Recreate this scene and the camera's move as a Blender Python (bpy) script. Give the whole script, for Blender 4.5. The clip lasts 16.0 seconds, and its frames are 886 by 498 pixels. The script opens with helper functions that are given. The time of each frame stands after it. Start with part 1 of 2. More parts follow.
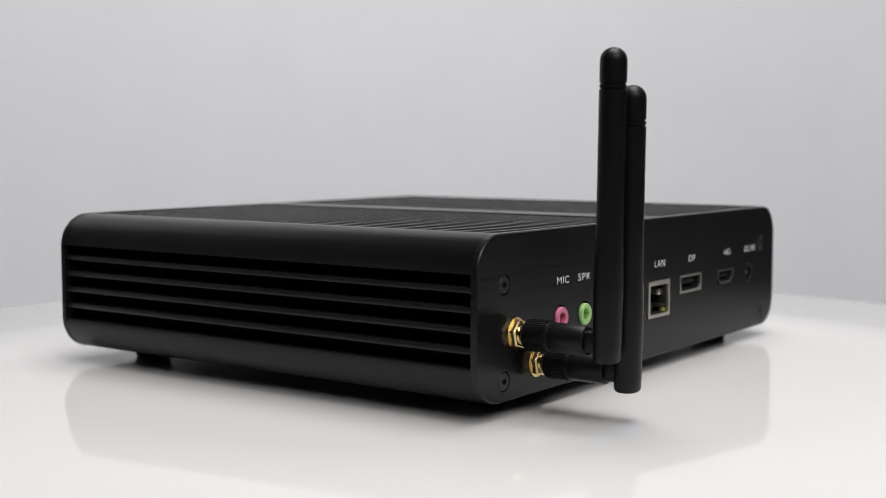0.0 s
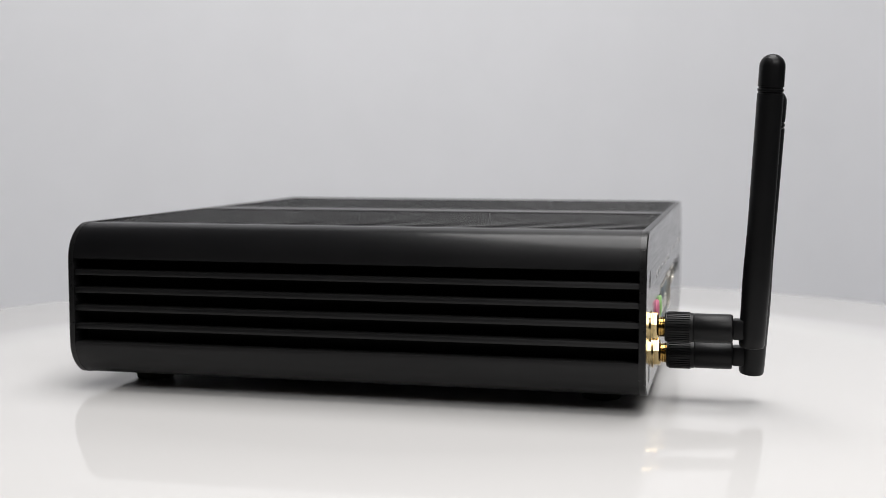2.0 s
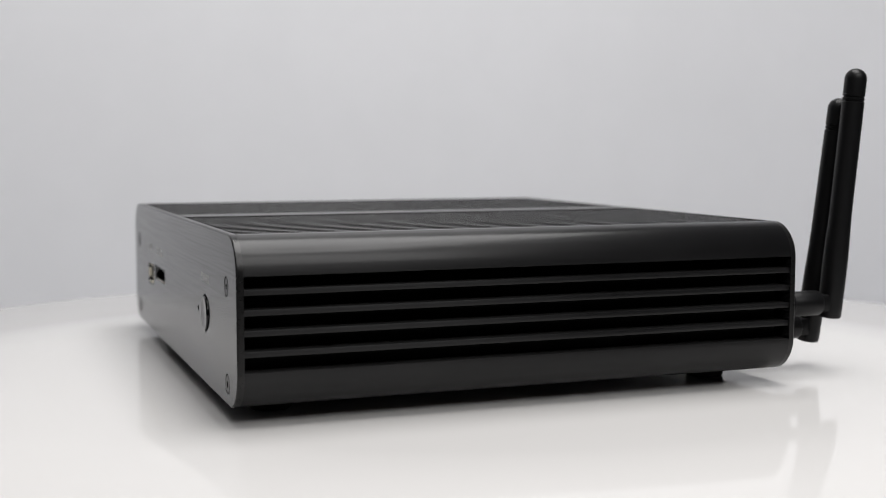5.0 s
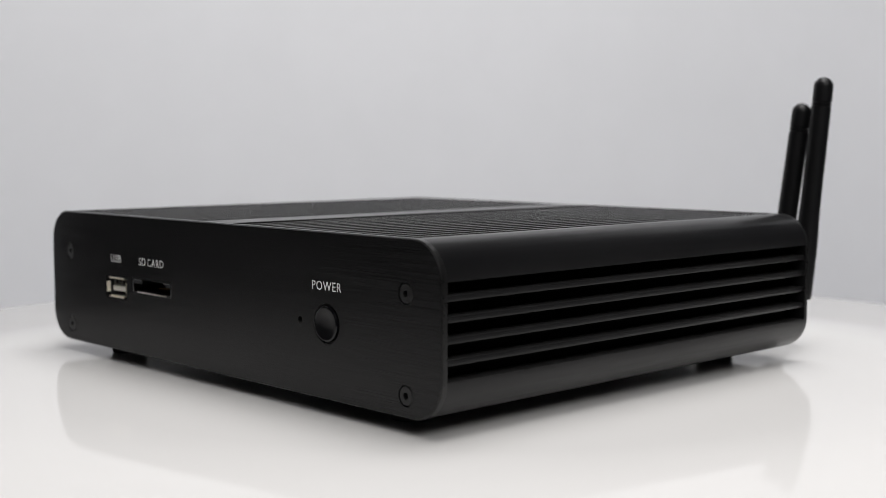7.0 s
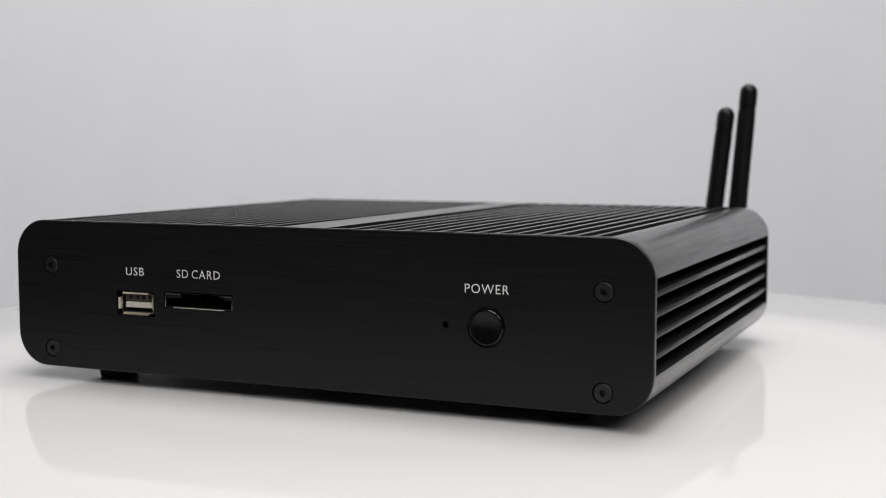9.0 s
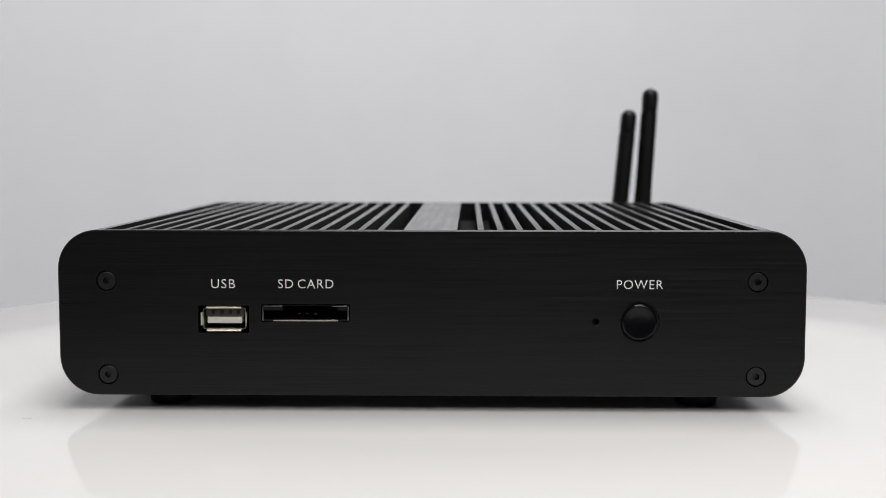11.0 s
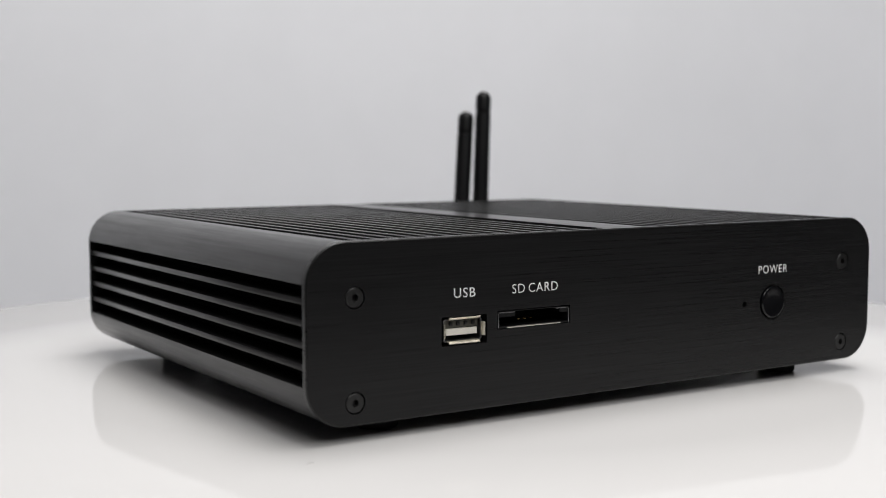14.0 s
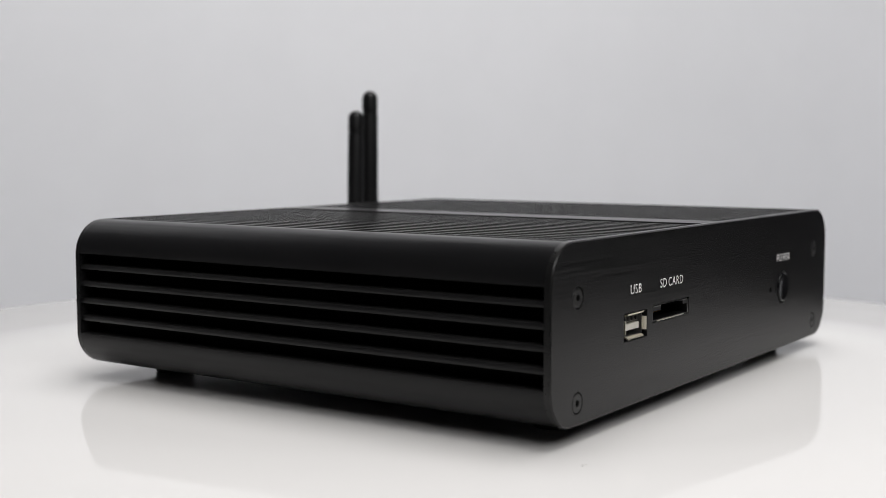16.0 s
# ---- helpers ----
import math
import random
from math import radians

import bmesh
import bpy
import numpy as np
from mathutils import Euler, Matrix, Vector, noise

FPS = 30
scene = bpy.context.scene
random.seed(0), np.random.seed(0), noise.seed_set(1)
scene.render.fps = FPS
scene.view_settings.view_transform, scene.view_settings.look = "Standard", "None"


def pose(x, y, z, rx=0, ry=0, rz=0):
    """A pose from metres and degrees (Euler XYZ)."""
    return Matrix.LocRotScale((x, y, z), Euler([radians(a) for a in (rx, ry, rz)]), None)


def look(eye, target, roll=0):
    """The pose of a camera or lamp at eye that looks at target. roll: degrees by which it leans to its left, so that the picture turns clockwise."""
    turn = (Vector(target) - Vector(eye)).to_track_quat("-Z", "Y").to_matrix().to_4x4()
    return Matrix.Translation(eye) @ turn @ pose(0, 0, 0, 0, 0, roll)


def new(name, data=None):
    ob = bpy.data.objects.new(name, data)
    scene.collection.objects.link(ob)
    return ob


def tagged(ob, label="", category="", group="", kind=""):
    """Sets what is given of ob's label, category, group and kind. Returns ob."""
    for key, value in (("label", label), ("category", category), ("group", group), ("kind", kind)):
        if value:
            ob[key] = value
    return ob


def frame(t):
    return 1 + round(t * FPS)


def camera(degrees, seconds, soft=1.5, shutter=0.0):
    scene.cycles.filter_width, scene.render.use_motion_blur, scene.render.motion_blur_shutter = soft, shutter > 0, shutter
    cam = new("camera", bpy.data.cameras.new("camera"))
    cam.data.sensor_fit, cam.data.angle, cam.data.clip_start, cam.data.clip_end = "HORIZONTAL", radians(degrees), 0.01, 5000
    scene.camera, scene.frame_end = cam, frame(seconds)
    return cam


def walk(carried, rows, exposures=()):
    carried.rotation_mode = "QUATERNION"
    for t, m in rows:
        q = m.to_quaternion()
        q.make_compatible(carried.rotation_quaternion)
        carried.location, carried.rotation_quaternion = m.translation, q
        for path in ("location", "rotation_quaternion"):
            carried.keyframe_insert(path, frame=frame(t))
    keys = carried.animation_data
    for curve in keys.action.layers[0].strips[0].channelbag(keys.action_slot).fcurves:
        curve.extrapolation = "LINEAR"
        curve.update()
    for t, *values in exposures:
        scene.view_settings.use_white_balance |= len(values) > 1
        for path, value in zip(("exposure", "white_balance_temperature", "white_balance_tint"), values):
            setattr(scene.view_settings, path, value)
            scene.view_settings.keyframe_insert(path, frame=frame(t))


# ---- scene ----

MM = 0.001
RATE, START = 11.343, -125.43          # degrees a second, degrees at the start

# camera: stands still before the turntable
cam = camera(39.13, 16.0, soft=0.85)
EYE = pose(-0.0024, -0.455, 0.0783, 90 - 4.752, 0, 0.54)
walk(cam, [(0.0, EYE), (16.0, EYE)])
cam.data.dof.use_dof = True
cam.data.dof.focus_distance = 0.365
cam.data.dof.aperture_fstop = 14.0

# ---- light: one large overhead softbox, a smaller one in front, dim room ----
world = bpy.data.worlds.new("studio_air")
scene.world = world
world.use_nodes = True
world.node_tree.nodes["Background"].inputs[0].default_value = (0.62, 0.66, 0.72, 1)
world.node_tree.nodes["Background"].inputs[1].default_value = 0.10


def area(name, at, target, sx, sy, watts, colour):
    d = bpy.data.lights.new(name, "AREA")
    d.shape, d.size, d.size_y, d.energy, d.color = "RECTANGLE", sx, sy, watts, colour
    ob = new(name, d)
    ob.matrix_world = look(at, target)
    return ob


area("softbox_light", (0.14, 0.0, 1.05), (0.14, 0.001, 0.0), 0.62, 0.9, 13.4, (1.0, 0.985, 0.98))
area("front_softbox_light", (0.40, -1.0, 1.0), (0.0, 0.1, 0.0), 1.0, 0.6, 8.6, (1.0, 0.985, 0.975))


# ---- materials ----
def material(name, colour, rough=0.5, metal=0.0, spec=0.5):
    m = bpy.data.materials.new(name)
    m.use_nodes = True
    b = m.node_tree.nodes["Principled BSDF"]
    b.inputs["Base Color"].default_value = (*colour, 1)
    b.inputs["Roughness"].default_value = rough
    b.inputs["Metallic"].default_value = metal
    b.inputs["Specular IOR Level"].default_value = spec
    return m, m.node_tree, b


def grain(tree, scale, stretch=(1, 1, 1), detail=6.0, rough=0.6):
    """Noise in object space, stretched."""
    co = tree.nodes.new("ShaderNodeTexCoord")
    mp = tree.nodes.new("ShaderNodeMapping")
    mp.inputs["Scale"].default_value = stretch
    tx = tree.nodes.new("ShaderNodeTexNoise")
    tx.inputs["Scale"].default_value = scale
    tx.inputs["Detail"].default_value = detail
    tx.inputs["Roughness"].default_value = rough
    tree.links.new(co.outputs["Object"], mp.inputs["Vector"])
    tree.links.new(mp.outputs[0], tx.inputs["Vector"])
    return tx.outputs["Fac"]


def span(tree, fac, lo, hi, a=0.3, b=0.7):
    r = tree.nodes.new("ShaderNodeMapRange")
    r.inputs["From Min"].default_value, r.inputs["From Max"].default_value = a, b
    r.inputs["To Min"].default_value, r.inputs["To Max"].default_value = lo, hi
    tree.links.new(fac, r.inputs["Value"])
    return r.outputs[0]


def shades(tree, fac, c0, c1, a=0.3, b=0.7):
    r = tree.nodes.new("ShaderNodeValToRGB")
    r.color_ramp.elements[0].position, r.color_ramp.elements[0].color = a, (*c0, 1)
    r.color_ramp.elements[1].position, r.color_ramp.elements[1].color = b, (*c1, 1)
    tree.links.new(fac, r.inputs[0])
    return r.outputs[0]


def bump(tree, b, fac, strength, distance):
    n = tree.nodes.new("ShaderNodeBump")
    n.inputs["Strength"].default_value, n.inputs["Distance"].default_value = strength, distance
    tree.links.new(fac, n.inputs["Height"])
    tree.links.new(n.outputs[0], b.inputs["Normal"])


def along(tree, b, axis, amount):
    """Anisotropic gloss with the brushing along an axis of the object: it spreads across the brushing."""
    c = tree.nodes.new("ShaderNodeCombineXYZ")
    for i in range(3):
        c.inputs[i].default_value = axis[i]
    v = tree.nodes.new("ShaderNodeVectorTransform")
    v.vector_type, v.convert_from, v.convert_to = "VECTOR", "OBJECT", "WORLD"
    tree.links.new(c.outputs[0], v.inputs[0])
    g = tree.nodes.new("ShaderNodeNewGeometry")
    x = tree.nodes.new("ShaderNodeVectorMath")
    x.operation = "CROSS_PRODUCT"
    tree.links.new(g.outputs["True Normal"], x.inputs[0])
    tree.links.new(v.outputs[0], x.inputs[1])
    tree.links.new(x.outputs[0], b.inputs["Tangent"])
    b.inputs["Anisotropic"].default_value = amount


def extrusion_black():
    m, t, b = material("black_anodised_extrusion", (0.006, 0.006, 0.0065), 0.40, 0.0, 0.22)
    lines = grain(t, 420, (1, 0.03, 1), 5)
    spots = grain(t, 60, (1, 0.4, 1), 4)
    t.links.new(shades(t, spots, (0.0045, 0.0045, 0.005), (0.0075, 0.0075, 0.008)), b.inputs["Base Color"])
    both = t.nodes.new("ShaderNodeMath")
    both.operation = "ADD"
    t.links.new(span(t, lines, 0.34, 0.48), both.inputs[0])
    t.links.new(span(t, grain(t, 90, (1, 0.25, 1), 5, 0.7), -0.02, 0.02, 0.4, 0.6), both.inputs[1])
    t.links.new(both.outputs[0], b.inputs["Roughness"])
    bump(t, b, lines, 0.045, 0.0003)
    b.inputs["Coat Weight"].default_value = 0.55       # sealed oxide film
    b.inputs["Coat Roughness"].default_value = 0.18
    b.inputs["Coat IOR"].default_value = 1.3
    along(t, b, (0, 1, 0), 0.9)
    return m


def brushed_black():
    m, t, b = material("black_brushed_panel", (0.008, 0.008, 0.008), 0.24, 0.0, 0.24)
    lines = grain(t, 2300, (0.012, 1, 1), 6, 0.72)
    wide = grain(t, 160, (0.06, 1, 1), 4)
    t.links.new(shades(t, lines, (0.0062, 0.0062, 0.0065), (0.0140, 0.0140, 0.0145)), b.inputs["Base Color"])
    fine = grain(t, 2700, (0.01, 1, 1), 5, 0.65)
    both = t.nodes.new("ShaderNodeMath")
    both.operation = "ADD"
    t.links.new(span(t, wide, -0.012, 0.012), both.inputs[0])
    t.links.new(span(t, fine, 0.13, 0.22, 0.38, 0.62), both.inputs[1])
    t.links.new(both.outputs[0], b.inputs["Roughness"])
    bump(t, b, lines, 0.035, 0.0002)
    along(t, b, (1, 0, 0), 0.95)
    return m


def speckled(name, colour, rough, scale, strength, metal=0.0, spec=0.5, vary=0.15):
    m, t, b = material(name, colour, rough, metal, spec)
    fine = grain(t, scale, (1, 1, 1), 4)
    broad = grain(t, scale * 0.07, (1, 1, 1), 3)
    lo = tuple(c * (1 - vary) for c in colour)
    hi = tuple(min(1, c * (1 + vary)) for c in colour)
    t.links.new(shades(t, broad, lo, hi), b.inputs["Base Color"])
    t.links.new(span(t, fine, rough * 0.85, min(1, rough * 1.15)), b.inputs["Roughness"])
    bump(t, b, fine, strength, 0.0003)
    return m


EXTRUSION = extrusion_black()
# Anodised black with its sheen taken out, for the shade in grooves.
MATTE = speckled("recess_shade_black", (0.020, 0.020, 0.020), 0.8, 700, 0.03, 0.0, 0.02)
DULL = speckled("dull_steel", (0.22, 0.22, 0.22), 0.4, 600, 0.03, 1.0)
EDGE = speckled("machined_black_edge", (0.008, 0.008, 0.008), 0.30, 700, 0.02, 0.0, 0.35)
PANEL = brushed_black()
SCREW = speckled("blackened_steel", (0.03, 0.03, 0.03), 0.38, 900, 0.06, 0.6)
PLASTIC = speckled("black_satin_plastic", (0.0055, 0.0055, 0.006), 0.40, 1500, 0.05, 0.0, 0.24)
RUBBER = speckled("black_rubber", (0.015, 0.015, 0.015), 0.75, 900, 0.1)
GLOSSY = speckled("black_gloss_button", (0.004, 0.004, 0.005), 0.14, 400, 0.01, 0.0, 0.35)
DARK = speckled("dark_inside", (0.008, 0.008, 0.008), 0.8, 400, 0.05)
GOLD = speckled("gold_plated_brass", (0.74, 0.57, 0.29), 0.16, 500, 0.03, 1.0)
STEEL = speckled("nickel_plated_steel", (0.74, 0.71, 0.64), 0.36, 600, 0.04, 1.0)
IVORY = speckled("ivory_plastic", (0.80, 0.78, 0.70), 0.45, 600, 0.03)
PINK = speckled("pink_plastic", (0.72, 0.20, 0.32), 0.42, 600, 0.03)
GREEN = speckled("lime_green_plastic", (0.38, 0.66, 0.24), 0.42, 600, 0.03)
BLUE = speckled("blue_plastic", (0.04, 0.34, 0.82), 0.42, 600, 0.03)
AMBER = speckled("yellow_lens", (0.32, 0.29, 0.04), 0.3, 600, 0.02)
LEAF = speckled("green_lens", (0.04, 0.18, 0.06), 0.3, 600, 0.02)
PRINT = speckled("white_screen_print", (0.90, 0.90, 0.89), 0.6, 900, 0.03)
COPPER = speckled("gold_contact", (0.75, 0.52, 0.22), 0.3, 600, 0.03, 1.0)
DISC = speckled("white_gloss_acrylic", (0.662, 0.652, 0.642), 0.08, 25, 0.004, 0.0, 0.15, 0.01)
PAPER = speckled("white_backdrop_cloth", (0.858, 0.862, 0.882), 0.9, 220, 0.05, 0.0, 0.2, 0.012)
WALLPAINT = speckled("grey_room_paint", (0.14, 0.14, 0.145), 0.9, 60, 0.05, 0.0, 0.2, 0.04)
TABLETOP = speckled("blue_grey_tabletop", (0.36, 0.37, 0.40), 0.6, 60, 0.03, 0.0, 0.3, 0.03)
# Lit and dim copies of the socket metal: light in its mouth as colour.
LIP = speckled("lit_lip_steel", (0.86, 0.81, 0.68), 0.45, 600, 0.04, 1.0)
KHAKI = speckled("dim_shell_tint", (0.075, 0.07, 0.055), 0.6, 600, 0.03)
LINT = speckled("grey_lint", (0.52, 0.51, 0.50), 0.9, 800, 0.02)


# ---- mesh helpers, in millimetres ----
def finish(name, bm, mat, smooth=40):
    bmesh.ops.remove_doubles(bm, verts=bm.verts, dist=0.0005)
    bmesh.ops.recalc_face_normals(bm, faces=bm.faces)
    for v in bm.verts:
        v.co *= MM
    me = bpy.data.meshes.new(name)
    bm.to_mesh(me)
    bm.free()
    me.materials.append(mat)
    if smooth:
        me.polygons.foreach_set("use_smooth", [True] * len(me.polygons))
        me.set_sharp_from_angle(angle=radians(smooth))
    return me


def part(name, bm, mat, parent, label="", at=None, smooth=30):
    me = bm if isinstance(bm, bpy.types.Mesh) else finish(name, bm, mat, smooth)
    ob = new(name, me)
    ob.parent = parent
    if at:
        ob.location = [c * MM for c in at]
    if label:
        tagged(ob, label)
    return ob


def rrect(x0, x1, z0, z1, r, n=5):
    out = []
    for cx, cz, a in ((x1 - r, z1 - r, 0), (x0 + r, z1 - r, 90), (x0 + r, z0 + r, 180), (x1 - r, z0 + r, 270)):
        for i in range(n + 1):
            w = radians(a + 90 * i / n)
            out.append((cx + r * math.cos(w), cz + r * math.sin(w)))
    return out


def ring(cx, cz, r, n=28, turn=0.0):
    return [(cx + r * math.cos(2 * math.pi * i / n + turn), cz + r * math.sin(2 * math.pi * i / n + turn)) for i in range(n)]


def inset(loop, d):
    """A loop moved inwards by d; the loop runs counter-clockwise."""
    out, n = [], len(loop)
    for i in range(n):
        p, q, s = Vector(loop[i - 1]), Vector(loop[i]), Vector(loop[(i + 1) % n])
        u, v = (q - p), (s - q)
        if u.length < 1e-6:
            u = v
        if v.length < 1e-6:
            v = u
        a = Vector((-u.y, u.x)).normalized()
        b = Vector((-v.y, v.x)).normalized()
        m = (a + b).normalized()
        k = d / max(0.5, m.dot(a))
        out.append((q.x + m.x * k, q.y + m.y * k))
    return out


def plate(bm, outer, holes, y0, y1, chamfer=0.0, closed=True):
    """A plate in the x-z plane from y0 to y1, with holes through it; chamfer: on the outer edge of the y0 side."""
    side = 1 if y1 > y0 else -1
    levels = [(inset(outer, chamfer), y0), (outer, y0 + side * chamfer), (outer, y1)] if chamfer else [(outer, y0), (outer, y1)]
    rows = [[bm.verts.new((x, y, z)) for x, z in loop] for loop, y in levels]
    for a, b in zip(rows, rows[1:]):
        for i in range(len(a)):
            j = (i + 1) % len(a)
            bm.faces.new((a[i], a[j], b[j], b[i]))
    front, back = [rows[0]], [rows[-1]]
    for loop in holes:
        a = [bm.verts.new((x, y0, z)) for x, z in loop]
        b = [bm.verts.new((x, y1, z)) for x, z in loop]
        for i in range(len(a)):
            j = (i + 1) % len(a)
            bm.faces.new((a[i], a[j], b[j], b[i]))
        front.append(a)
        back.append(b)
    for loops, ny in ((front, -side), (back, side)):
        edges = []
        for loop in loops:
            for i in range(len(loop)):
                e = bm.edges.get((loop[i], loop[(i + 1) % len(loop)]))
                edges.append(e)
        bmesh.ops.triangle_fill(bm, use_beauty=True, use_dissolve=False, edges=edges, normal=(0, ny, 0))
    return bm


def box(bm, x0, x1, y0, y1, z0, z1, bevel=0.0):
    made = bmesh.ops.create_cube(bm, size=1.0, matrix=Matrix.Translation(((x0 + x1) / 2, (y0 + y1) / 2, (z0 + z1) / 2)) @ Matrix.Diagonal((x1 - x0, y1 - y0, z1 - z0, 1)))
    if bevel:
        edges = list({e for v in made["verts"] for e in v.link_edges})
        bmesh.ops.bevel(bm, geom=edges, offset=bevel, segments=2, profile=0.5, affect="EDGES")
    return bm


def lathe(bm, profile, m, n=28):
    """Turns (radius, height) rows about the z axis of m."""
    rows = []
    for r, h in profile:
        if r < 1e-6:
            rows.append([bm.verts.new(m @ Vector((0, 0, h)))])
        else:
            rows.append([bm.verts.new(m @ Vector((r * math.cos(2 * math.pi * i / n), r * math.sin(2 * math.pi * i / n), h))) for i in range(n)])
    for a, b in zip(rows, rows[1:]):
        for i in range(n):
            j = (i + 1) % n
            if len(a) == 1 and len(b) > 1:
                bm.faces.new((a[0], b[i], b[j]))
            elif len(b) == 1 and len(a) > 1:
                bm.faces.new((a[i], a[j], b[0]))
            elif len(a) > 1:
                bm.faces.new((a[i], a[j], b[j], b[i]))
    return bm


def facing(x, y, z, way):
    """A frame at (x, y, z) whose z axis looks along +y (way 1) or -y (way -1)."""
    return Matrix.Translation((x, y, z)) @ Matrix.Rotation(radians(-90 * way), 4, "X")


def lettering(text, x0, x1, z0, z1, y, back, parent):
    """Printed letters that fill the box, read from -y (or from +y)."""
    cu = bpy.data.curves.new("lettering", "FONT")
    cu.body, cu.size, cu.resolution_u, cu.space_character, cu.space_word, cu.offset = text, 1.0, 3, 1.12, 0.5, -0.005
    ob = bpy.data.objects.new("lettering", cu)
    scene.collection.objects.link(ob)
    me = bpy.data.meshes.new_from_object(ob.evaluated_get(bpy.context.evaluated_depsgraph_get()))
    bpy.data.objects.remove(ob)
    bpy.data.curves.remove(cu)
    xs, ys = [v.co.x for v in me.vertices], [v.co.y for v in me.vertices]
    bm = bmesh.new()
    bm.from_mesh(me)
    bpy.data.meshes.remove(me)
    for v in bm.verts:
        u = (v.co.x - min(xs)) / (max(xs) - min(xs))
        w = (v.co.y - min(ys)) / (max(ys) - min(ys))
        v.co = Vector((x1 - (x1 - x0) * u if back else x0 + (x1 - x0) * u, y, z0 + (z1 - z0) * w))
    top = bmesh.ops.extrude_face_region(bm, geom=list(bm.faces))
    for g in top["geom"]:
        if isinstance(g, bmesh.types.BMVert):
            g.co.y += 0.03 if back else -0.03
    return part("lettering", bm, PRINT, parent, "white printed word " + text, smooth=0)


# ---- the setting ----
def backdrop():
    """A white cloth that hangs round three sides of the table."""
    bm = bmesh.new()
    plan = []
    hx, back, r, n = 800, 800, 380, 14
    # Side ends lie out of view, cut for what the case should reflect.
    plan.append((hx, 410))
    plan.append((hx, back - r))
    for i in range(1, n):
        a = radians(90 * i / n)
        plan.append((hx - r + r * math.cos(a), back - r + r * math.sin(a)))
    plan.append((hx - r, back))
    plan.append((-hx + r, back))
    for i in range(1, n - 1):
        a = radians(90 + 90 * i / n)
        plan.append((-hx + r + r * math.cos(a), back - r + r * math.sin(a)))
    plan = [(x, y + 0.32 * x) for x, y in plan]      # sheared nearer at the west side, so that side takes more light
    sect = [(0, 4)] + [(0, h) for h in (100, 300, 600, 900, 1500)]
    rows = []
    cx, cy = 0, 200
    for d, h in sect:
        row = []
        for x, y in plan:
            v = Vector((cx - x, cy - y))
            v.normalize()
            row.append(bm.verts.new((x + v.x * d, y + v.y * d, h - 300)))
        rows.append(row)
    for a, b in zip(rows, rows[1:]):
        for i in range(len(a) - 1):
            bm.faces.new((a[i], a[i + 1], b[i + 1], b[i]))
    ob = new("backdrop", finish("backdrop", bm, PAPER, 60))
    so = ob.modifiers.new("thickness", "SOLIDIFY")
    so.thickness, so.offset = 0.003, -1
    return tagged(ob, "white seamless cloth backdrop hung round the table", "backdrop", kind="structure")


def room():
    for name, b, label in (
        ("floor", (-2200, 2200, -2400, 1800, -870, -830), "grey studio floor under the table"),
        ("ceiling", (-2200, 2200, -2400, 1800, 1700, 1760), "plain grey studio ceiling"),
        ("wall_north", (-2200, 2200, 1800, 1900, -830, 1700), "plain grey studio wall"),
        ("wall_south", (-2200, 2200, -2500, -2400, -830, 1700), "plain grey studio wall"),
        ("wall_east", (2200, 2300, -2400, 1800, -830, 1700), "plain grey studio wall"),
        ("wall_west", (-2300, -2200, -2400, 1800, -830, 1700), "plain grey studio wall"),
    ):
        bm = bmesh.new()
        box(bm, *b)
        tagged(new(name, finish(name, bm, WALLPAINT, 0)), label, name.split("_")[0], kind="structure")


def tabletop():
    # Added block, kept grey so little light bounces onto the cloth's foot.
    bm = bmesh.new()
    box(bm, -1000, 1000, -420, 900, -830, -300, 3)
    tagged(new("tabletop", finish("tabletop", bm, TABLETOP, 30)), "plain blue-grey block table under the turntable", "table", kind="structure")


backdrop()
tabletop()
room()


# ---- the turntable ----
DISC_R = 248.0
TOP = 2.3                               # height of the platter over the base plane of the computer


def turntable():
    top = tagged(new("turntable"), "round white gloss turntable carrying the computer", "turntable")
    bm = bmesh.new()
    lathe(bm, [(0, -12), (DISC_R - 1.5, -12), (DISC_R, -10.5), (DISC_R, -1.2), (DISC_R - 0.4, -0.4), (DISC_R - 1.2, 0), (150, 0), (0, 0)], Matrix.Identity(4), 160)
    part("platter", bm, DISC, top)
    bm = bmesh.new()
    lathe(bm, [(0, -302.2), (118, -302.2), (120, -300), (120, -14), (118, -12), (0, -12)], Matrix.Identity(4), 96)
    part("drive_base", bm, PAPER, top, "white drum under the platter")
    return top


def fibre(name, x, y, reach, thick, curl, label):
    """A hair of lint lying on the platter at (x, y): length, thickness and the bend of its middle in millimetres."""
    bm = bmesh.new()
    rows = []
    for i in range(6):
        u = i / 5
        w = thick * (0.5 + 0.5 * math.sin(math.pi * u))
        p = Vector((x + reach * (u - 0.5), y + curl * math.sin(math.pi * u), w + 0.08 * math.sin(math.pi * u)))
        rows.append([bm.verts.new(p + Vector((0.3 * w * math.cos(a), w * math.cos(a), w * math.sin(a)))) for a in (0.0, 1.26, 2.51, 3.77, 5.03)])
    for a, b in zip(rows, rows[1:]):
        for k in range(5):
            bm.faces.new((a[k], a[(k + 1) % 5], b[(k + 1) % 5], b[k]))
    bm.faces.new(rows[0])
    bm.faces.new(rows[-1])
    return tagged(new(name, finish(name, bm, LINT)), label, "lint")


# ---- the computer ----
X0, YF, YB = -7.95, -102.7, 74.15        # middle of the width; outer faces of both panels
LEFT, RIGHT, ZLO, ZHI, RAD = X0 - 106.8, X0 + 106.3, 6.7, 54.3, 11.2
THICK = 2.0


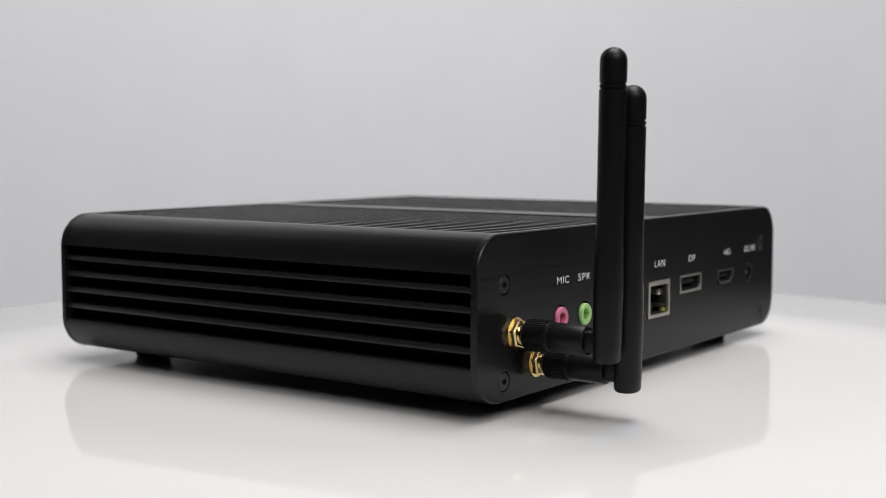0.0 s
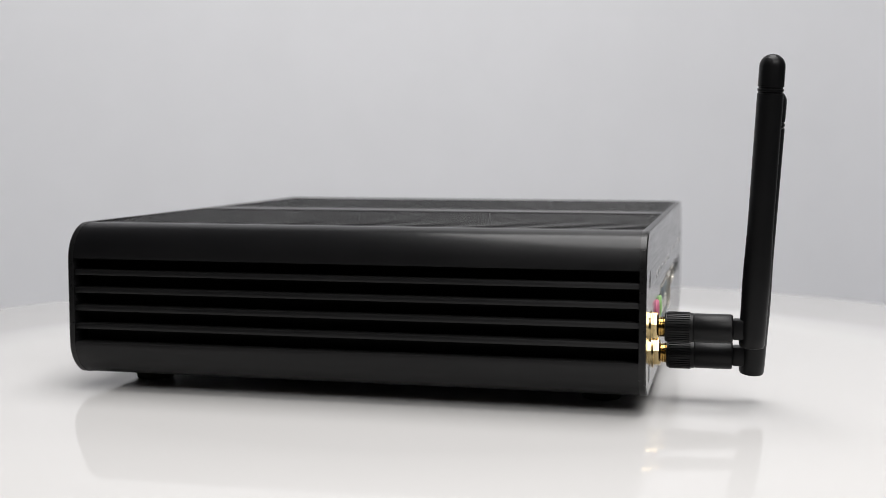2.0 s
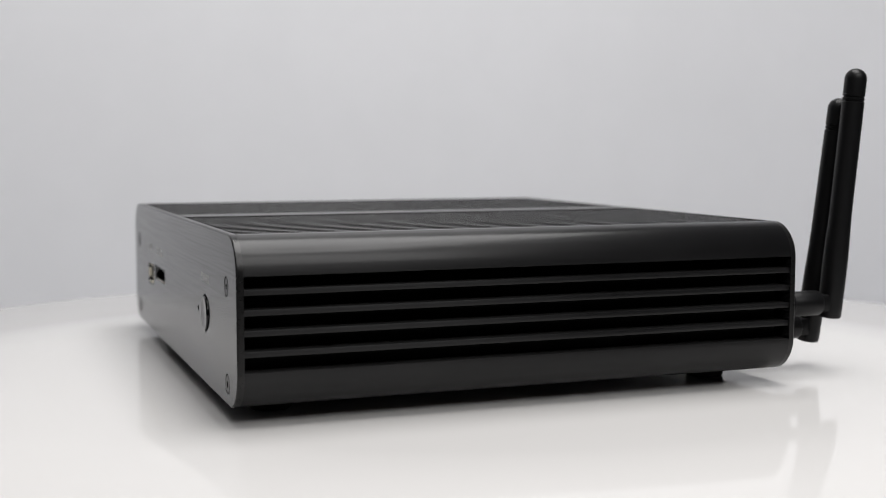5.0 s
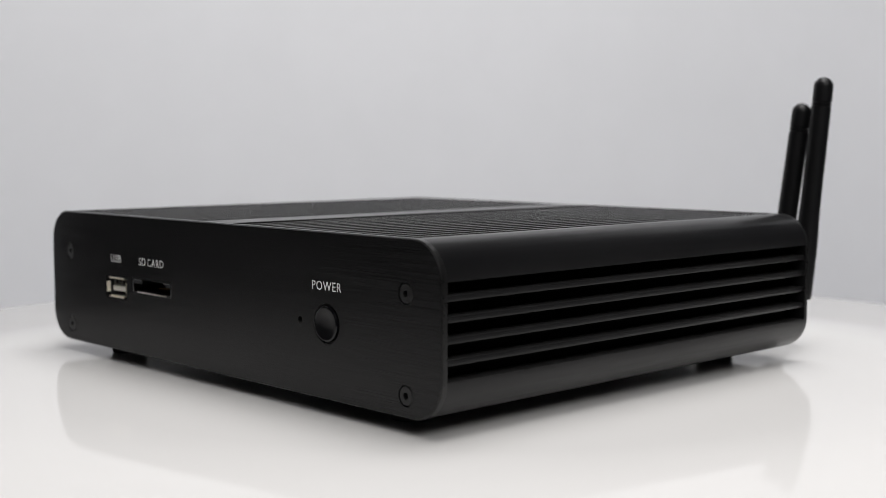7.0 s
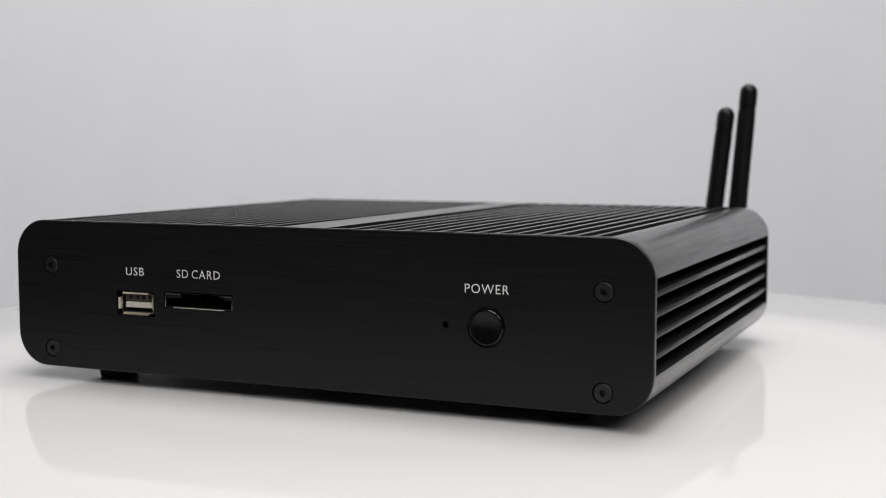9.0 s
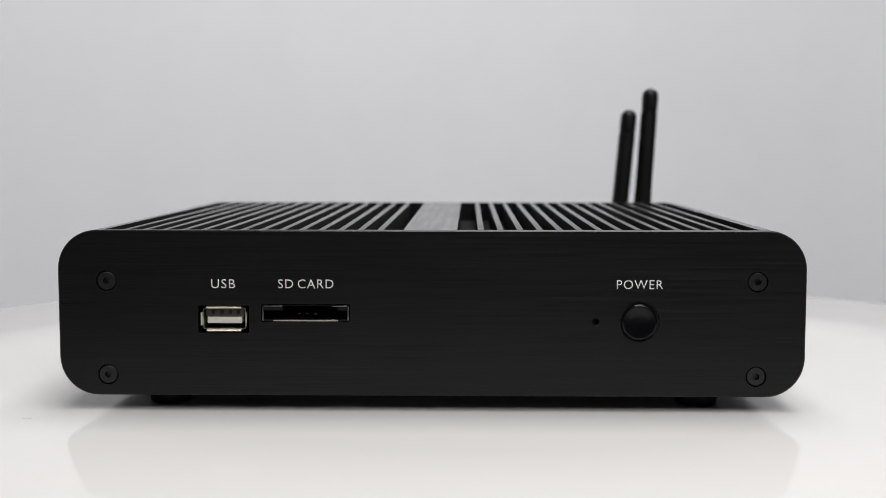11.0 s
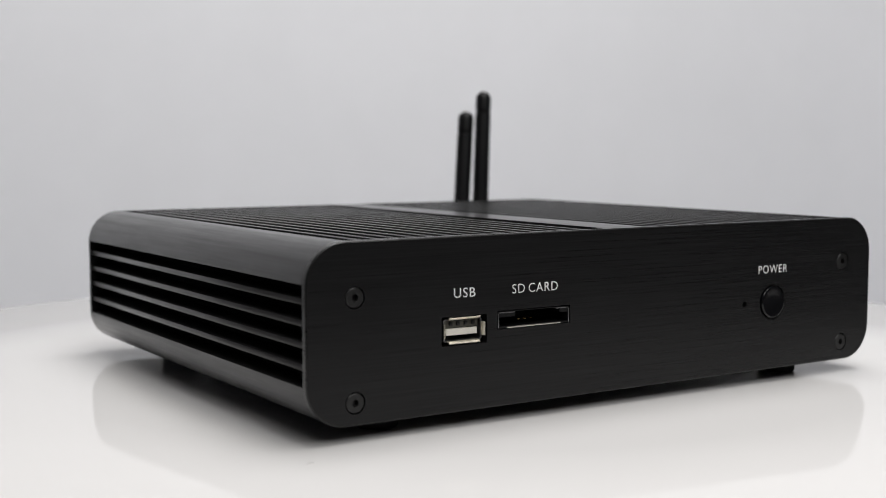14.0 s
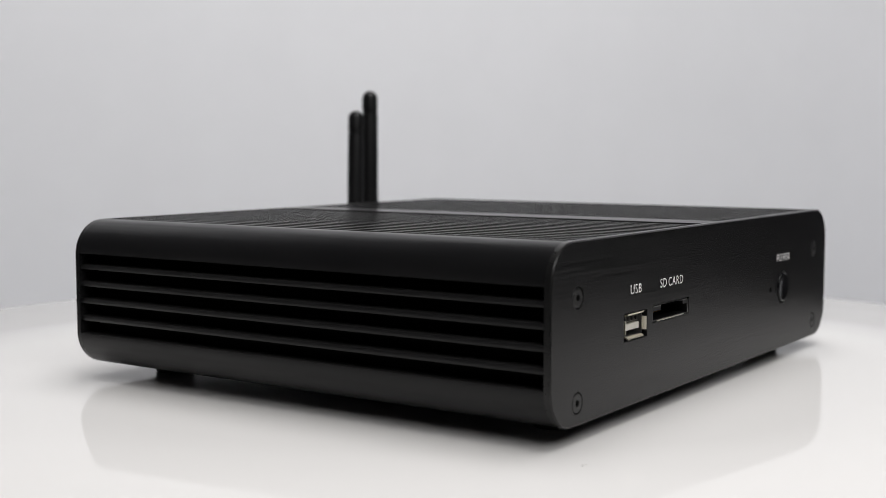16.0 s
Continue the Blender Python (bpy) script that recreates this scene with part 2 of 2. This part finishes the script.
def profile():
    """The cross-section of the extrusion, with its wells for the top fins and the side ribs."""
    l, e, top, floor_z, well, lo, hi = LEFT + 0.12, RIGHT - 0.12, 54.2, 46.5, 8.0, 17.6, 43.6
    p = rrect(l, e, ZLO + 0.1, top, RAD, 12)
    n = 13
    a, b, c, d = [[q for q in p[k * n:k * n + n] if not lo <= q[1] <= hi] for k in range(4)]
    bay = [(X0 + 93.6, top), (X0 + 93.6, floor_z), (X0 + 7.4, floor_z), (X0 + 7.4, top), (X0 - 8.0, top), (X0 - 8.0, floor_z), (X0 - 94.4, floor_z), (X0 - 94.4, top)]
    east = [(e - 0.15, lo), (e - well, lo), (e - well, hi), (e - 0.1, hi)]
    west = [(l + 0.1, hi), (l + well, hi), (l + well, lo), (l + 0.15, lo)]
    return a + bay + b + west + c + d + east


def screw_mesh():
    bm = bmesh.new()
    plate(bm, ring(0, 0, 2.65, 28), [ring(0, 0, 1.05, 6, 0.3)], 0.0, 1.6, 0.25)
    plate(bm, ring(0, 0, 2.6, 28), [], 1.3, 1.9)
    return finish("screw", bm, SCREW, 30)


def recessed(me, outer):
    """Matte black for the shade of the grooves on all faces of an extrusion but the outer ones, for which outer(centre,
    normal) holds.
    """
    me.materials.append(MATTE)
    for q in me.polygons:
        q.material_index = 0 if outer(q.center / MM, q.normal) else 1
    return me


def fin_mesh():
    bm = bmesh.new()
    box(bm, -0.9, 0.9, YF + THICK + 0.05, YB - THICK - 0.05, 46.4, 54.05, 0.1)
    return recessed(finish("top_fin", bm, EXTRUSION, 30), lambda c, n: n.z > 0.3)


def rib_mesh():
    bm = bmesh.new()
    box(bm, -8.2, 0.0, YF + THICK + 0.05, YB - THICK - 0.05, -0.78, 0.78, 0.06)
    return recessed(finish("side_rib", bm, EXTRUSION, 30), lambda c, n: n.x > 0.3)


def foot_mesh():
    bm = bmesh.new()
    lathe(bm, [(0, TOP), (5.6, TOP), (6.0, TOP + 0.4), (6.5, 6.8), (6.5, ZLO + 0.35), (0, ZLO + 0.35)], Matrix.Identity(4), 32)
    return finish("foot", bm, RUBBER)


def usb_front(pc):
    x0, x1, z0, z1 = X0 - 65.5, X0 - 53.1, 25.7, 31.9
    # Shell in darker steel than its lips, for the shade inside the mouth.
    bm = bmesh.new()
    plate(bm, rrect(x0, x1, z0, z1, 0.7, 3), [rrect(x0 + 0.3, x1 - 0.3, z0 + 0.3, z1 - 0.3, 0.5, 3)], YF + 1.1, YF + 13)
    port = part("usb_port", bm, DULL, pc, "nickel-plated socket with an ivory tongue")
    wide, high = (x1 - x0) / 2 - 1.25, (z1 - z0) / 2 - 1.25
    mx, mz = (x0 + x1) / 2, (z0 + z1) / 2
    for ux, uz, reach, half in ((0, 1, mz - z0, wide), (0, -1, mz - z0, wide), (1, 0, mx - x0, high), (-1, 0, mx - x0, high)):
        # a tongue of sheet metal bent outwards along one side of the mouth
        bm = bmesh.new()
        rows = []
        for out, y in ((-0.30, 1.2), (-0.22, 0.7), (-0.1, 0.3), (0.14, -0.02), (0.36, -0.14), (0.46, -0.02), (0.26, 0.4), (0.12, 0.9), (0.0, 1.2)):
            d = reach + out
            rows.append([bm.verts.new((mx + ux * d + uz * k * half, YF + y, mz + uz * d + ux * k * half)) for k in (-1, 1)])
        for a, b in zip(rows, rows[1:] + rows[:1]):
            bm.faces.new((a[0], a[1], b[1], b[0]))
        bm.faces.new([r[0] for r in rows])
        bm.faces.new([r[1] for r in rows])
        part("flared_lip", bm, LIP, port)
    bm = bmesh.new()
    box(bm, x0 + 1.2, x1 - 1.2, YF + 1.5, YF + 11, z0 + 1.7, z0 + 3.5, 0.12)
    part("tongue", bm, IVORY, port, "ivory plastic tongue")
    for i in range(4):
        bm = bmesh.new()
        cx = x0 + 2.9 + i * 2.4
        box(bm, cx - 0.45, cx + 0.45, YF + 1.6, YF + 2.3, z0 + 4.3, z1 - 0.9, 0.08)
        part("contact", bm, DARK, port)
    bm = bmesh.new()
    box(bm, x0 + 0.5, x1 - 0.5, YF + 9, YF + 10, z0 + 0.5, z1 - 0.5)
    part("back_wall", bm, DARK, port)
    # Plate added in the tone of the dimly lit shell wall.
    bm = bmesh.new()
    box(bm, x0 + 0.6, x1 - 0.6, YF + 2.2, YF + 2.6, z0 + 3.7, z1 - 0.5, 0.05)
    part("inner_plate", bm, KHAKI, port, "added plate tinted like the dim shell wall behind the contacts")


def card_slot(pc):
    x0, x1, z0, z1 = X0 - 48.4, X0 - 23.4, 28.1, 33.0
    slot = [(x0 + 0.5, z0 + 0.55), (x1 - 0.5, z0 + 0.55), (x1 - 0.5, z0 + 3.2), (x1 - 3.4, z0 + 3.2), (x1 - 3.4, z1 - 0.3), (x0 + 6.0, z1 - 0.3), (x0 + 6.0, z0 + 3.2), (x0 + 0.5, z0 + 3.2)]
    bm = bmesh.new()
    plate(bm, rrect(x0 + 0.15, x1 - 0.15, z0 + 0.1, z1 - 0.1, 0.3, 2), [slot], YF + 0.35, YF + 14)
    port = part("card_slot", bm, PLASTIC, pc, "black memory card slot with a steel rim")
    bm = bmesh.new()
    box(bm, x0 + 3.2, x1 - 3.2, YF + 0.05, YF + 8, z0 + 0.12, z0 + 0.5, 0.08)
    part("metal_lip", bm, STEEL, port)
    for xa, xb in ((x0 + 0.15, x0 + 0.45), (x1 - 0.45, x1 - 0.15)):
        bm = bmesh.new()
        box(bm, xa, xb, YF + 0.1, YF + 8, z0 + 0.3, z0 + 4.2, 0.06)
        part("side_rim", bm, DULL, port)
    for xa, xb in ((x0 + 0.6, x0 + 5.8), (x1 - 5.0, x1 - 0.6)):
        bm = bmesh.new()
        box(bm, xa, xb, YF + 0.12, YF + 6, z1 - 0.55, z1 - 0.3, 0.06)
        part("top_rim", bm, DULL, port)
    for i in range(3):
        bm = bmesh.new()
        cx = x0 + 10.3 + i * 2.2
        box(bm, cx - 0.4, cx + 0.4, YF + 4.6, YF + 8, z0 + 1.5, z0 + 1.75)
        part("contact", bm, COPPER, port)
    bm = bmesh.new()
    box(bm, x0 + 0.3, x1 - 0.3, YF + 12, YF + 13, z0 + 0.3, z1 - 0.3)
    part("back_wall", bm, DARK, port)


def power_button(pc):
    cx, cz = X0 + 59.2, 28.3
    bm = bmesh.new()
    lathe(bm, [(0, 0.30), (1.5, 0.32), (3.0, 0.40), (4.3, 0.56), (4.62, 0.57), (4.85, 0.48), (5.02, 0.28), (5.1, 0.0), (5.1, -4), (0, -4)], facing(cx, YF, cz, -1), 56)
    b = part("power_button", bm, GLOSSY, pc, "round black push button standing slightly proud", smooth=20)
    # Dark floor added in the gap, so it reads as deep shade.
    bm = bmesh.new()
    lathe(bm, [(5.1, -1.4), (6.4, -1.4), (6.4, -2.6), (5.1, -2.6)], facing(cx, YF - 0.8, cz, -1), 48)
    part("gap_floor", bm, DARK, b, "dark ring added for the shade in the gap round the button")
    # Lens in the recess black, for the shade down its hole.
    bm = bmesh.new()
    lathe(bm, [(0, -1.7), (0.97, -1.7), (0.97, -2.5), (0, -2.5)], facing(X0 + 46.85, YF, 28.35, -1), 20)
    part("indicator_lens", bm, MATTE, pc, "small unlit indicator in its hole")


def edged(me):
    """Gives the cut edges of a plate their machined finish."""
    me.materials.append(EDGE)
    for q in me.polygons:
        q.material_index = 0 if abs(q.normal.y) > 0.9 else 1
    return me


def liner(name, hole, y, port):
    """Black plastic lining of a socket on the rear plate."""
    bm = bmesh.new()
    plate(bm, inset(hole, 0.03), [inset(hole, 0.3)], y - 0.25, y - 11)
    part(name, bm, DARK, port)


def panels(pc):
    screws = screw_mesh()
    outer = rrect(LEFT, RIGHT, ZLO, ZHI, RAD, 10)
    spots = [(X0 + x, z) for x in (-92.9, 92.5) for z in (39.75, 12.65)]
    holes = [ring(x, z, 2.95, 28) for x, z in spots]
    front = holes + [rrect(X0 - 66.7, X0 - 52.0, 24.8, 32.7, 0.4, 2), rrect(X0 - 48.6, X0 - 23.2, 28.0, 33.2, 0.4, 2),
                     ring(X0 + 59.2, 28.3, 5.75, 48), ring(X0 + 46.85, 28.35, 0.98, 16)]
    bm = bmesh.new()
    plate(bm, outer, front, YF, YF + THICK, 0.35)
    p = part("front_panel", edged(finish("front_panel", bm, PANEL, 30)), None, pc, "black brushed aluminium front plate with rounded corners")
    for x, z in spots:
        part("screw", screws, None, p, at=(x, YF - 0.02, z))
    for text, a, b in (("USB", -62.8, -55.9), ("SD CARD", -43.6, -27.8), ("POWER", 52.7, 65.8)):
        lettering(text, X0 + a, X0 + b, 37.68, 40.25, YF - 0.01, False, p)
    back = holes + [ring(X0 + 61.8, 27.4, 3.7, 28), ring(X0 + 47.6, 27.2, 3.7, 28), rrect(X0 + 25.6, X0 + 39.6, 16.2, 32.7, 0.4, 2),
                    rrect(X0 + 8.4, X0 + 22.4, 16.2, 32.7, 0.4, 2), rrect(X0 - 11.1, X0 + 5.5, 20.0, 33.0, 0.4, 2),
                    rrect(X0 - 37.4, X0 - 18.9, 26.1, 33.1, 0.4, 2), rrect(X0 - 66.2, X0 - 51.4, 26.6, 32.4, 0.6, 2), ring(X0 - 81.3, 29.1, 3.5, 28)]
    bm = bmesh.new()
    plate(bm, inset(outer, 0.14), back, YB, YB - THICK, 0.35)
    p = part("back_panel", edged(finish("back_panel", bm, PANEL, 30)), None, pc, "black brushed aluminium rear plate full of sockets")
    for x, z in spots:
        s = part("screw", screws, None, p, at=(x, YB + 0.02, z))
        s.rotation_euler = (0, 0, math.pi)
    for text, a, b in (("MIC", 57.2, 64.1), ("SPK", 44.0, 51.7), ("USB", 28.4, 35.8), ("USB", 10.6, 18.0), ("LAN", -7.4, 0.1), ("DP", -32.0, -26.6), ("HD", -63.2, -57.6), ("DC IN", -86.9, -77.0)):
        lettering(text, X0 + a, X0 + b, 37.3, 39.5, YB + 0.01, True, p)


def back_ports(pc):
    y = YB
    for cx, cz, mat, name in ((61.8, 27.1, PINK, "pink audio jack"), (47.6, 26.8, GREEN, "lime green audio jack")):
        bm = bmesh.new()
        lathe(bm, [(1.75, -6), (1.75, 0.5), (2.0, 0.8), (3.1, 0.8), (3.4, 0.4), (3.4, -6)], facing(X0 + cx, y, cz, 1), 32)
        j = part("audio_jack", bm, mat, pc, name)
        bm = bmesh.new()
        lathe(bm, [(0, -5), (1.8, -5), (1.8, -6), (0, -6)], facing(X0 + cx, y, cz, 1), 20)
        part("bore", bm, DARK, j)
    for cx in (32.6, 15.4):
        x0, x1, z0, z1 = X0 + cx - 6.7, X0 + cx + 6.7, 16.5, 32.4
        bm = bmesh.new()
        plate(bm, rrect(x0, x1, z0, z1, 0.4, 2), [rrect(x0 + 0.5, x1 - 0.5, z1 - 6.2, z1 - 0.8, 0.4, 2), rrect(x0 + 0.5, x1 - 0.5, z0 + 0.8, z0 + 6.2, 0.4, 2)], y + 0.2, y - 12)
        port = part("usb_port", bm, STEEL, pc, "stacked pair of sockets with blue tongues")
        for z in (z1 - 3.4, z0 + 3.6):
            bm = bmesh.new()
            box(bm, x0 + 1.0, x1 - 1.0, y - 10, y - 0.5, z - 1.0, z + 1.2, 0.15)
            part("tongue", bm, BLUE, port, "blue plastic tongue")
        bm = bmesh.new()
        box(bm, x0 + 0.4, x1 - 0.4, y - 11.5, y - 10.5, z0 + 0.4, z1 - 0.4)
        part("back_wall", bm, DARK, port)
    # network socket
    x0, x1, z0, z1 = X0 - 10.8, X0 + 5.2, 20.3, 32.7
    hole = rrect(x0 + 1.2, x1 - 1.2, z0 + 1.0, z1 - 1.5, 0.3, 2)
    bm = bmesh.new()
    plate(bm, rrect(x0, x1, z0, z1, 0.3, 2), [hole], y + 0.5, y - 13)
    port = part("network_port", bm, STEEL, pc, "nickel-plated network socket with two small lenses")
    liner("lining", hole, y, port)
    bm = bmesh.new()
    box(bm, x0 + 1.0, x1 - 1.0, y - 12, y - 11, z0 + 0.7, z1 - 1)
    part("back_wall", bm, DARK, port)
    bm = bmesh.new()
    box(bm, x0 + 1.5, x0 + 5.0, y - 9, y - 1.5, z1 - 5.4, z1 - 3.4, 0.2)
    part("spring_contact", bm, STEEL, port)
    for xa in (x0 + 1.5, x1 - 5.0):
        bm = bmesh.new()
        box(bm, xa, xa + 3.5, y - 9, y - 0.6, z0 + 2.9, z0 + 4.0, 0.15)
        part("shoulder", bm, DARK, port)
    for xa, mat in ((x0 + 1.6, AMBER), (x1 - 3.5, LEAF)):
        bm = bmesh.new()
        box(bm, xa, xa + 1.9, y - 2.2, y - 0.5, z0 + 1.35, z0 + 2.5, 0.1)
        part("indicator_lens", bm, mat, port, "small coloured lens")
    # display socket
    x0, x1, z0, z1 = X0 - 36.9, X0 - 19.4, 26.5, 32.8
    bm = bmesh.new()
    hole = [(x0 + 2.2, z0 + 0.7), (x1 - 0.7, z0 + 0.7), (x1 - 0.7, z1 - 0.7), (x0 + 0.7, z1 - 0.7), (x0 + 0.7, z0 + 2.2)]
    plate(bm, rrect(x0, x1, z0, z1, 0.4, 2), [hole], y + 0.3, y - 11)
    port = part("display_port", bm, STEEL, pc, "nickel-rimmed display socket with a chamfered corner")
    liner("lining", hole, y, port)
    bm = bmesh.new()
    box(bm, x0 + 3.0, x1 - 3.0, y - 10, y - 1.5, z0 + 2.9, z0 + 4.4, 0.15)
    part("tongue", bm, DARK, port)
    bm = bmesh.new()
    box(bm, x0 + 0.5, x1 - 0.5, y - 11, y - 10, z0 + 0.5, z1 - 0.5)
    part("back_wall", bm, DARK, port)
    # video socket
    x0, x1, z0, z1 = X0 - 65.9, X0 - 51.7, 26.9, 32.1
    def taper(d):
        return [(x0 + 2.6 + d * 0.6, z0 + d), (x1 - 2.6 - d * 0.6, z0 + d), (x1 - d, z0 + 2.0 + d * 0.3), (x1 - d, z1 - d), (x0 + d, z1 - d), (x0 + d, z0 + 2.0 + d * 0.3)]
    bm = bmesh.new()
    plate(bm, taper(0), [taper(0.5)], y + 0.25, y - 11)
    port = part("video_port", bm, DULL, pc, "small nickel-rimmed video socket")
    liner("lining", taper(0.5), y, port)
    bm = bmesh.new()
    box(bm, x0 + 2.2, x1 - 2.2, y - 10, y - 1.2, z0 + 2.3, z0 + 3.5, 0.15)
    part("tongue", bm, DARK, port)
    bm = bmesh.new()
    box(bm, x0 + 0.5, x1 - 0.5, y - 11, y - 10, z0 + 0.5, z1 - 0.5)
    part("back_wall", bm, DARK, port)
    # power inlet
    bm = bmesh.new()
    lathe(bm, [(2.6, -9), (2.6, -0.2), (2.8, 0.1), (3.2, 0.1), (3.4, -0.2), (3.4, -9)], facing(X0 - 81.3, y, 29.1, 1), 32)
    j = part("power_jack", bm, PLASTIC, pc, "round black power inlet with a steel pin")
    bm = bmesh.new()
    lathe(bm, [(0, -0.6), (0.7, -0.8), (1.0, -1.3), (1.0, -8), (0, -8)], facing(X0 - 81.3, y, 29.1, 1), 20)
    part("pin", bm, STEEL, j, "steel centre pin")
    bm = bmesh.new()
    lathe(bm, [(0, -8), (2.65, -8), (2.65, -9), (0, -9)], facing(X0 - 81.3, y, 29.1, 1), 20)
    part("bore", bm, DARK, j)


def antenna(pc, ax, az, foot, tip):
    """A tilt-and-swivel aerial on a gold threaded socket; ax, az: the middle of its socket; foot, tip: the ends of its whip."""
    y = YB
    base = facing(ax, y, az, 1)
    bm = bmesh.new()
    plate(bm, ring(ax, az, 4.35, 6, 0.26), [ring(ax, az, 3.05, 24)], y + 2.3, y + 0.35, 0.4)
    lathe(bm, [(3.05, 0.0), (4.6, 0.0), (4.6, 0.35), (3.05, 0.35)], base, 32)
    nut = part("socket_nut", bm, GOLD, pc, "gold-plated hexagonal nut and washer")
    bm = bmesh.new()
    rows = [(0, 0)]
    for i in range(8):
        rows += [(2.75, 0.2 + i * 0.62), (3.05, 0.5 + i * 0.62)]
    lathe(bm, rows + [(2.7, 5.3), (0, 5.3)], base, 28)
    part("thread", bm, GOLD, nut)

    # whip: leans away from the computer and a little outwards
    foot, tip = Vector(foot), Vector(tip)
    up = (tip - foot).normalized()
    frame_m = Matrix.Translation(foot) @ up.to_track_quat("Z", "Y").to_matrix().to_4x4()
    L = (tip - foot).length
    rows = [(0, 0.0), (3.0, 0.05), (3.95, 0.35), (4.25, 1.0), (4.35, 4.0), (4.38, 12.0), (4.38, 18.0), (4.25, 23.0), (4.0, 28.5), (3.78, 34.0), (3.68, 39.0),
            (3.62, L - 11.2), (3.60, L - 11.0), (3.3, L - 10.85), (3.3, L - 10.45), (3.6, L - 10.3), (3.6, L - 9.7), (3.3, L - 9.55), (3.3, L - 9.15), (3.58, L - 9.0), (3.58, L - 3.5)]
    for i in range(1, 7):
        a = radians(90 * i / 6)
        rows.append((3.58 * math.cos(a), L - 3.5 + 3.5 * math.sin(a)))
    rows[-1] = (0, L)
    bm = bmesh.new()
    lathe(bm, rows, frame_m, 36)
    for v in bm.verts:                  # the hinge end is flattened fore and aft
        h = (v.co - foot).dot(up)
        mid = foot + up * h
        v.co.y = mid.y + (v.co.y - mid.y) * (0.86 + 0.14 * min(1.0, max(0.0, (h - 10.0) / 34.0)))
    whip = part("antenna", bm, PLASTIC, pc, "upright black stub antenna with a domed tip")
    # collar with its grip ridges
    bm = bmesh.new()
    teeth = []
    for i in range(36):
        for k, r in ((0.0, 4.55), (0.5, 4.55), (0.62, 4.3), (0.88, 4.3)):
            w = 2 * math.pi * (i + k) / 36
            teeth.append((ax + r * math.cos(w), az + r * math.sin(w)))
    plate(bm, teeth, [], y + 4.7, y + 11.2, 0.25)
    lathe(bm, [(0, 4.1), (4.0, 4.1), (4.25, 4.4), (4.25, 12.2), (4.0, 12.4), (0, 12.4)], base, 32)
    part("collar", bm, PLASTIC, whip, "ridged black screw collar")
    bm = bmesh.new()
    lathe(bm, [(0, 12.3), (4.0, 12.3), (4.2, 12.7), (4.2, 22.6), (4.05, 23.1), (3.7, 23.4), (0, 23.4)], base, 36)
    part("barrel", bm, PLASTIC, whip, "smooth black swivel barrel")
    bm = bmesh.new()
    box(bm, ax - 2.9, ax + 2.9, y + 23.0, y + 27.0, az - 2.9, az + 2.9, 0.8)
    part("hinge", bm, PLASTIC, whip)
    for s in (-1, 1):
        bm = bmesh.new()
        m = Matrix.Translation((foot.x + 0.3 + s * 4.33, foot.y + 0.3, az + 0.3)) @ Matrix.Rotation(radians(90 * s), 4, "Y")
        lathe(bm, [(0, -0.05), (0.45, -0.05), (0.6, 0.06), (0.6, -0.6), (0, -0.6)], m, 14)
        part("hinge_pin", bm, DARK, whip)


def mini_pc():
    pc = tagged(new("mini_pc"), "black finned aluminium mini computer with two antennas standing on the turntable", "computer")
    bm = bmesh.new()
    plate(bm, profile(), [list(reversed(rrect(X0 - 96.6, X0 + 96.6, ZLO + 2.4, 45.2, 2.0, 3)))], YF + THICK, YB - THICK)
    shell = recessed(finish("housing", bm, EXTRUSION, 30), lambda c, n: not (
        (46.0 < c.z < 53.9 and abs(c.x - X0) < 94.5) or (17.4 < c.z < 43.8 and LEFT + 0.8 < c.x < RIGHT - 0.8)))
    housing = part("housing", shell, None, pc, "black anodised extruded shell with ribbed sides")
    fin = fin_mesh()
    for s in (-1, 1):
        for i in range(14):
            part("top_fin", fin, None, housing, at=(X0 - 0.3 + s * (14.5 + 5.69 * i), 0, 0))
    rib = rib_mesh()
    for z in (39.3, 33.8, 28.25, 22.6):
        part("side_rib", rib, None, housing, at=(RIGHT - 0.6, 0, z))
        r = part("side_rib", rib, None, housing, at=(LEFT + 0.6, YF + YB, z))
        r.rotation_euler = (0, 0, math.pi)
    foot = foot_mesh()
    for sx in (-1, 1):
        for sy in (-1, 1):
            part("foot", foot, None, pc, "round black rubber foot", at=(X0 + sx * 78.3, (YF + YB) / 2 + sy * 73.4, 0))
    panels(pc)
    usb_front(pc)
    card_slot(pc)
    power_button(pc)
    back_ports(pc)
    antenna(pc, X0 + 86.7, 25.6, (X0 + 86.1, 102.8, 20.3), (X0 + 91.8, 107.0, 103.6))
    antenna(pc, X0 + 75.4, 16.1, (X0 + 74.4, 103.0, 10.6), (X0 + 82.5, 107.9, 94.2))
    return pc


TABLE = turntable()
FIBRE = fibre("lint_fibre", -120.2, -115.2, 2.6, 0.08, 0.7, "tiny curled grey lint fibre lying on the turntable")
SPECK = fibre("lint_speck", -10.5, 99.4, 0.9, 0.16, 0.1, "tiny pale lint speck lying on the turntable")
PC = mini_pc()


def motions():
    rows = []
    for i in range(33):
        t = i * 0.5
        rows.append((t, pose(0, 0, 0, 0, 0, START + RATE * t)))
    walk(TABLE, [(t, Matrix.Translation((0, 0, TOP * MM)) @ m) for t, m in rows])
    for bit in (FIBRE, SPECK):
        walk(bit, [(t, Matrix.Translation((0, 0, TOP * MM)) @ m) for t, m in rows])
    walk(PC, rows)


motions()
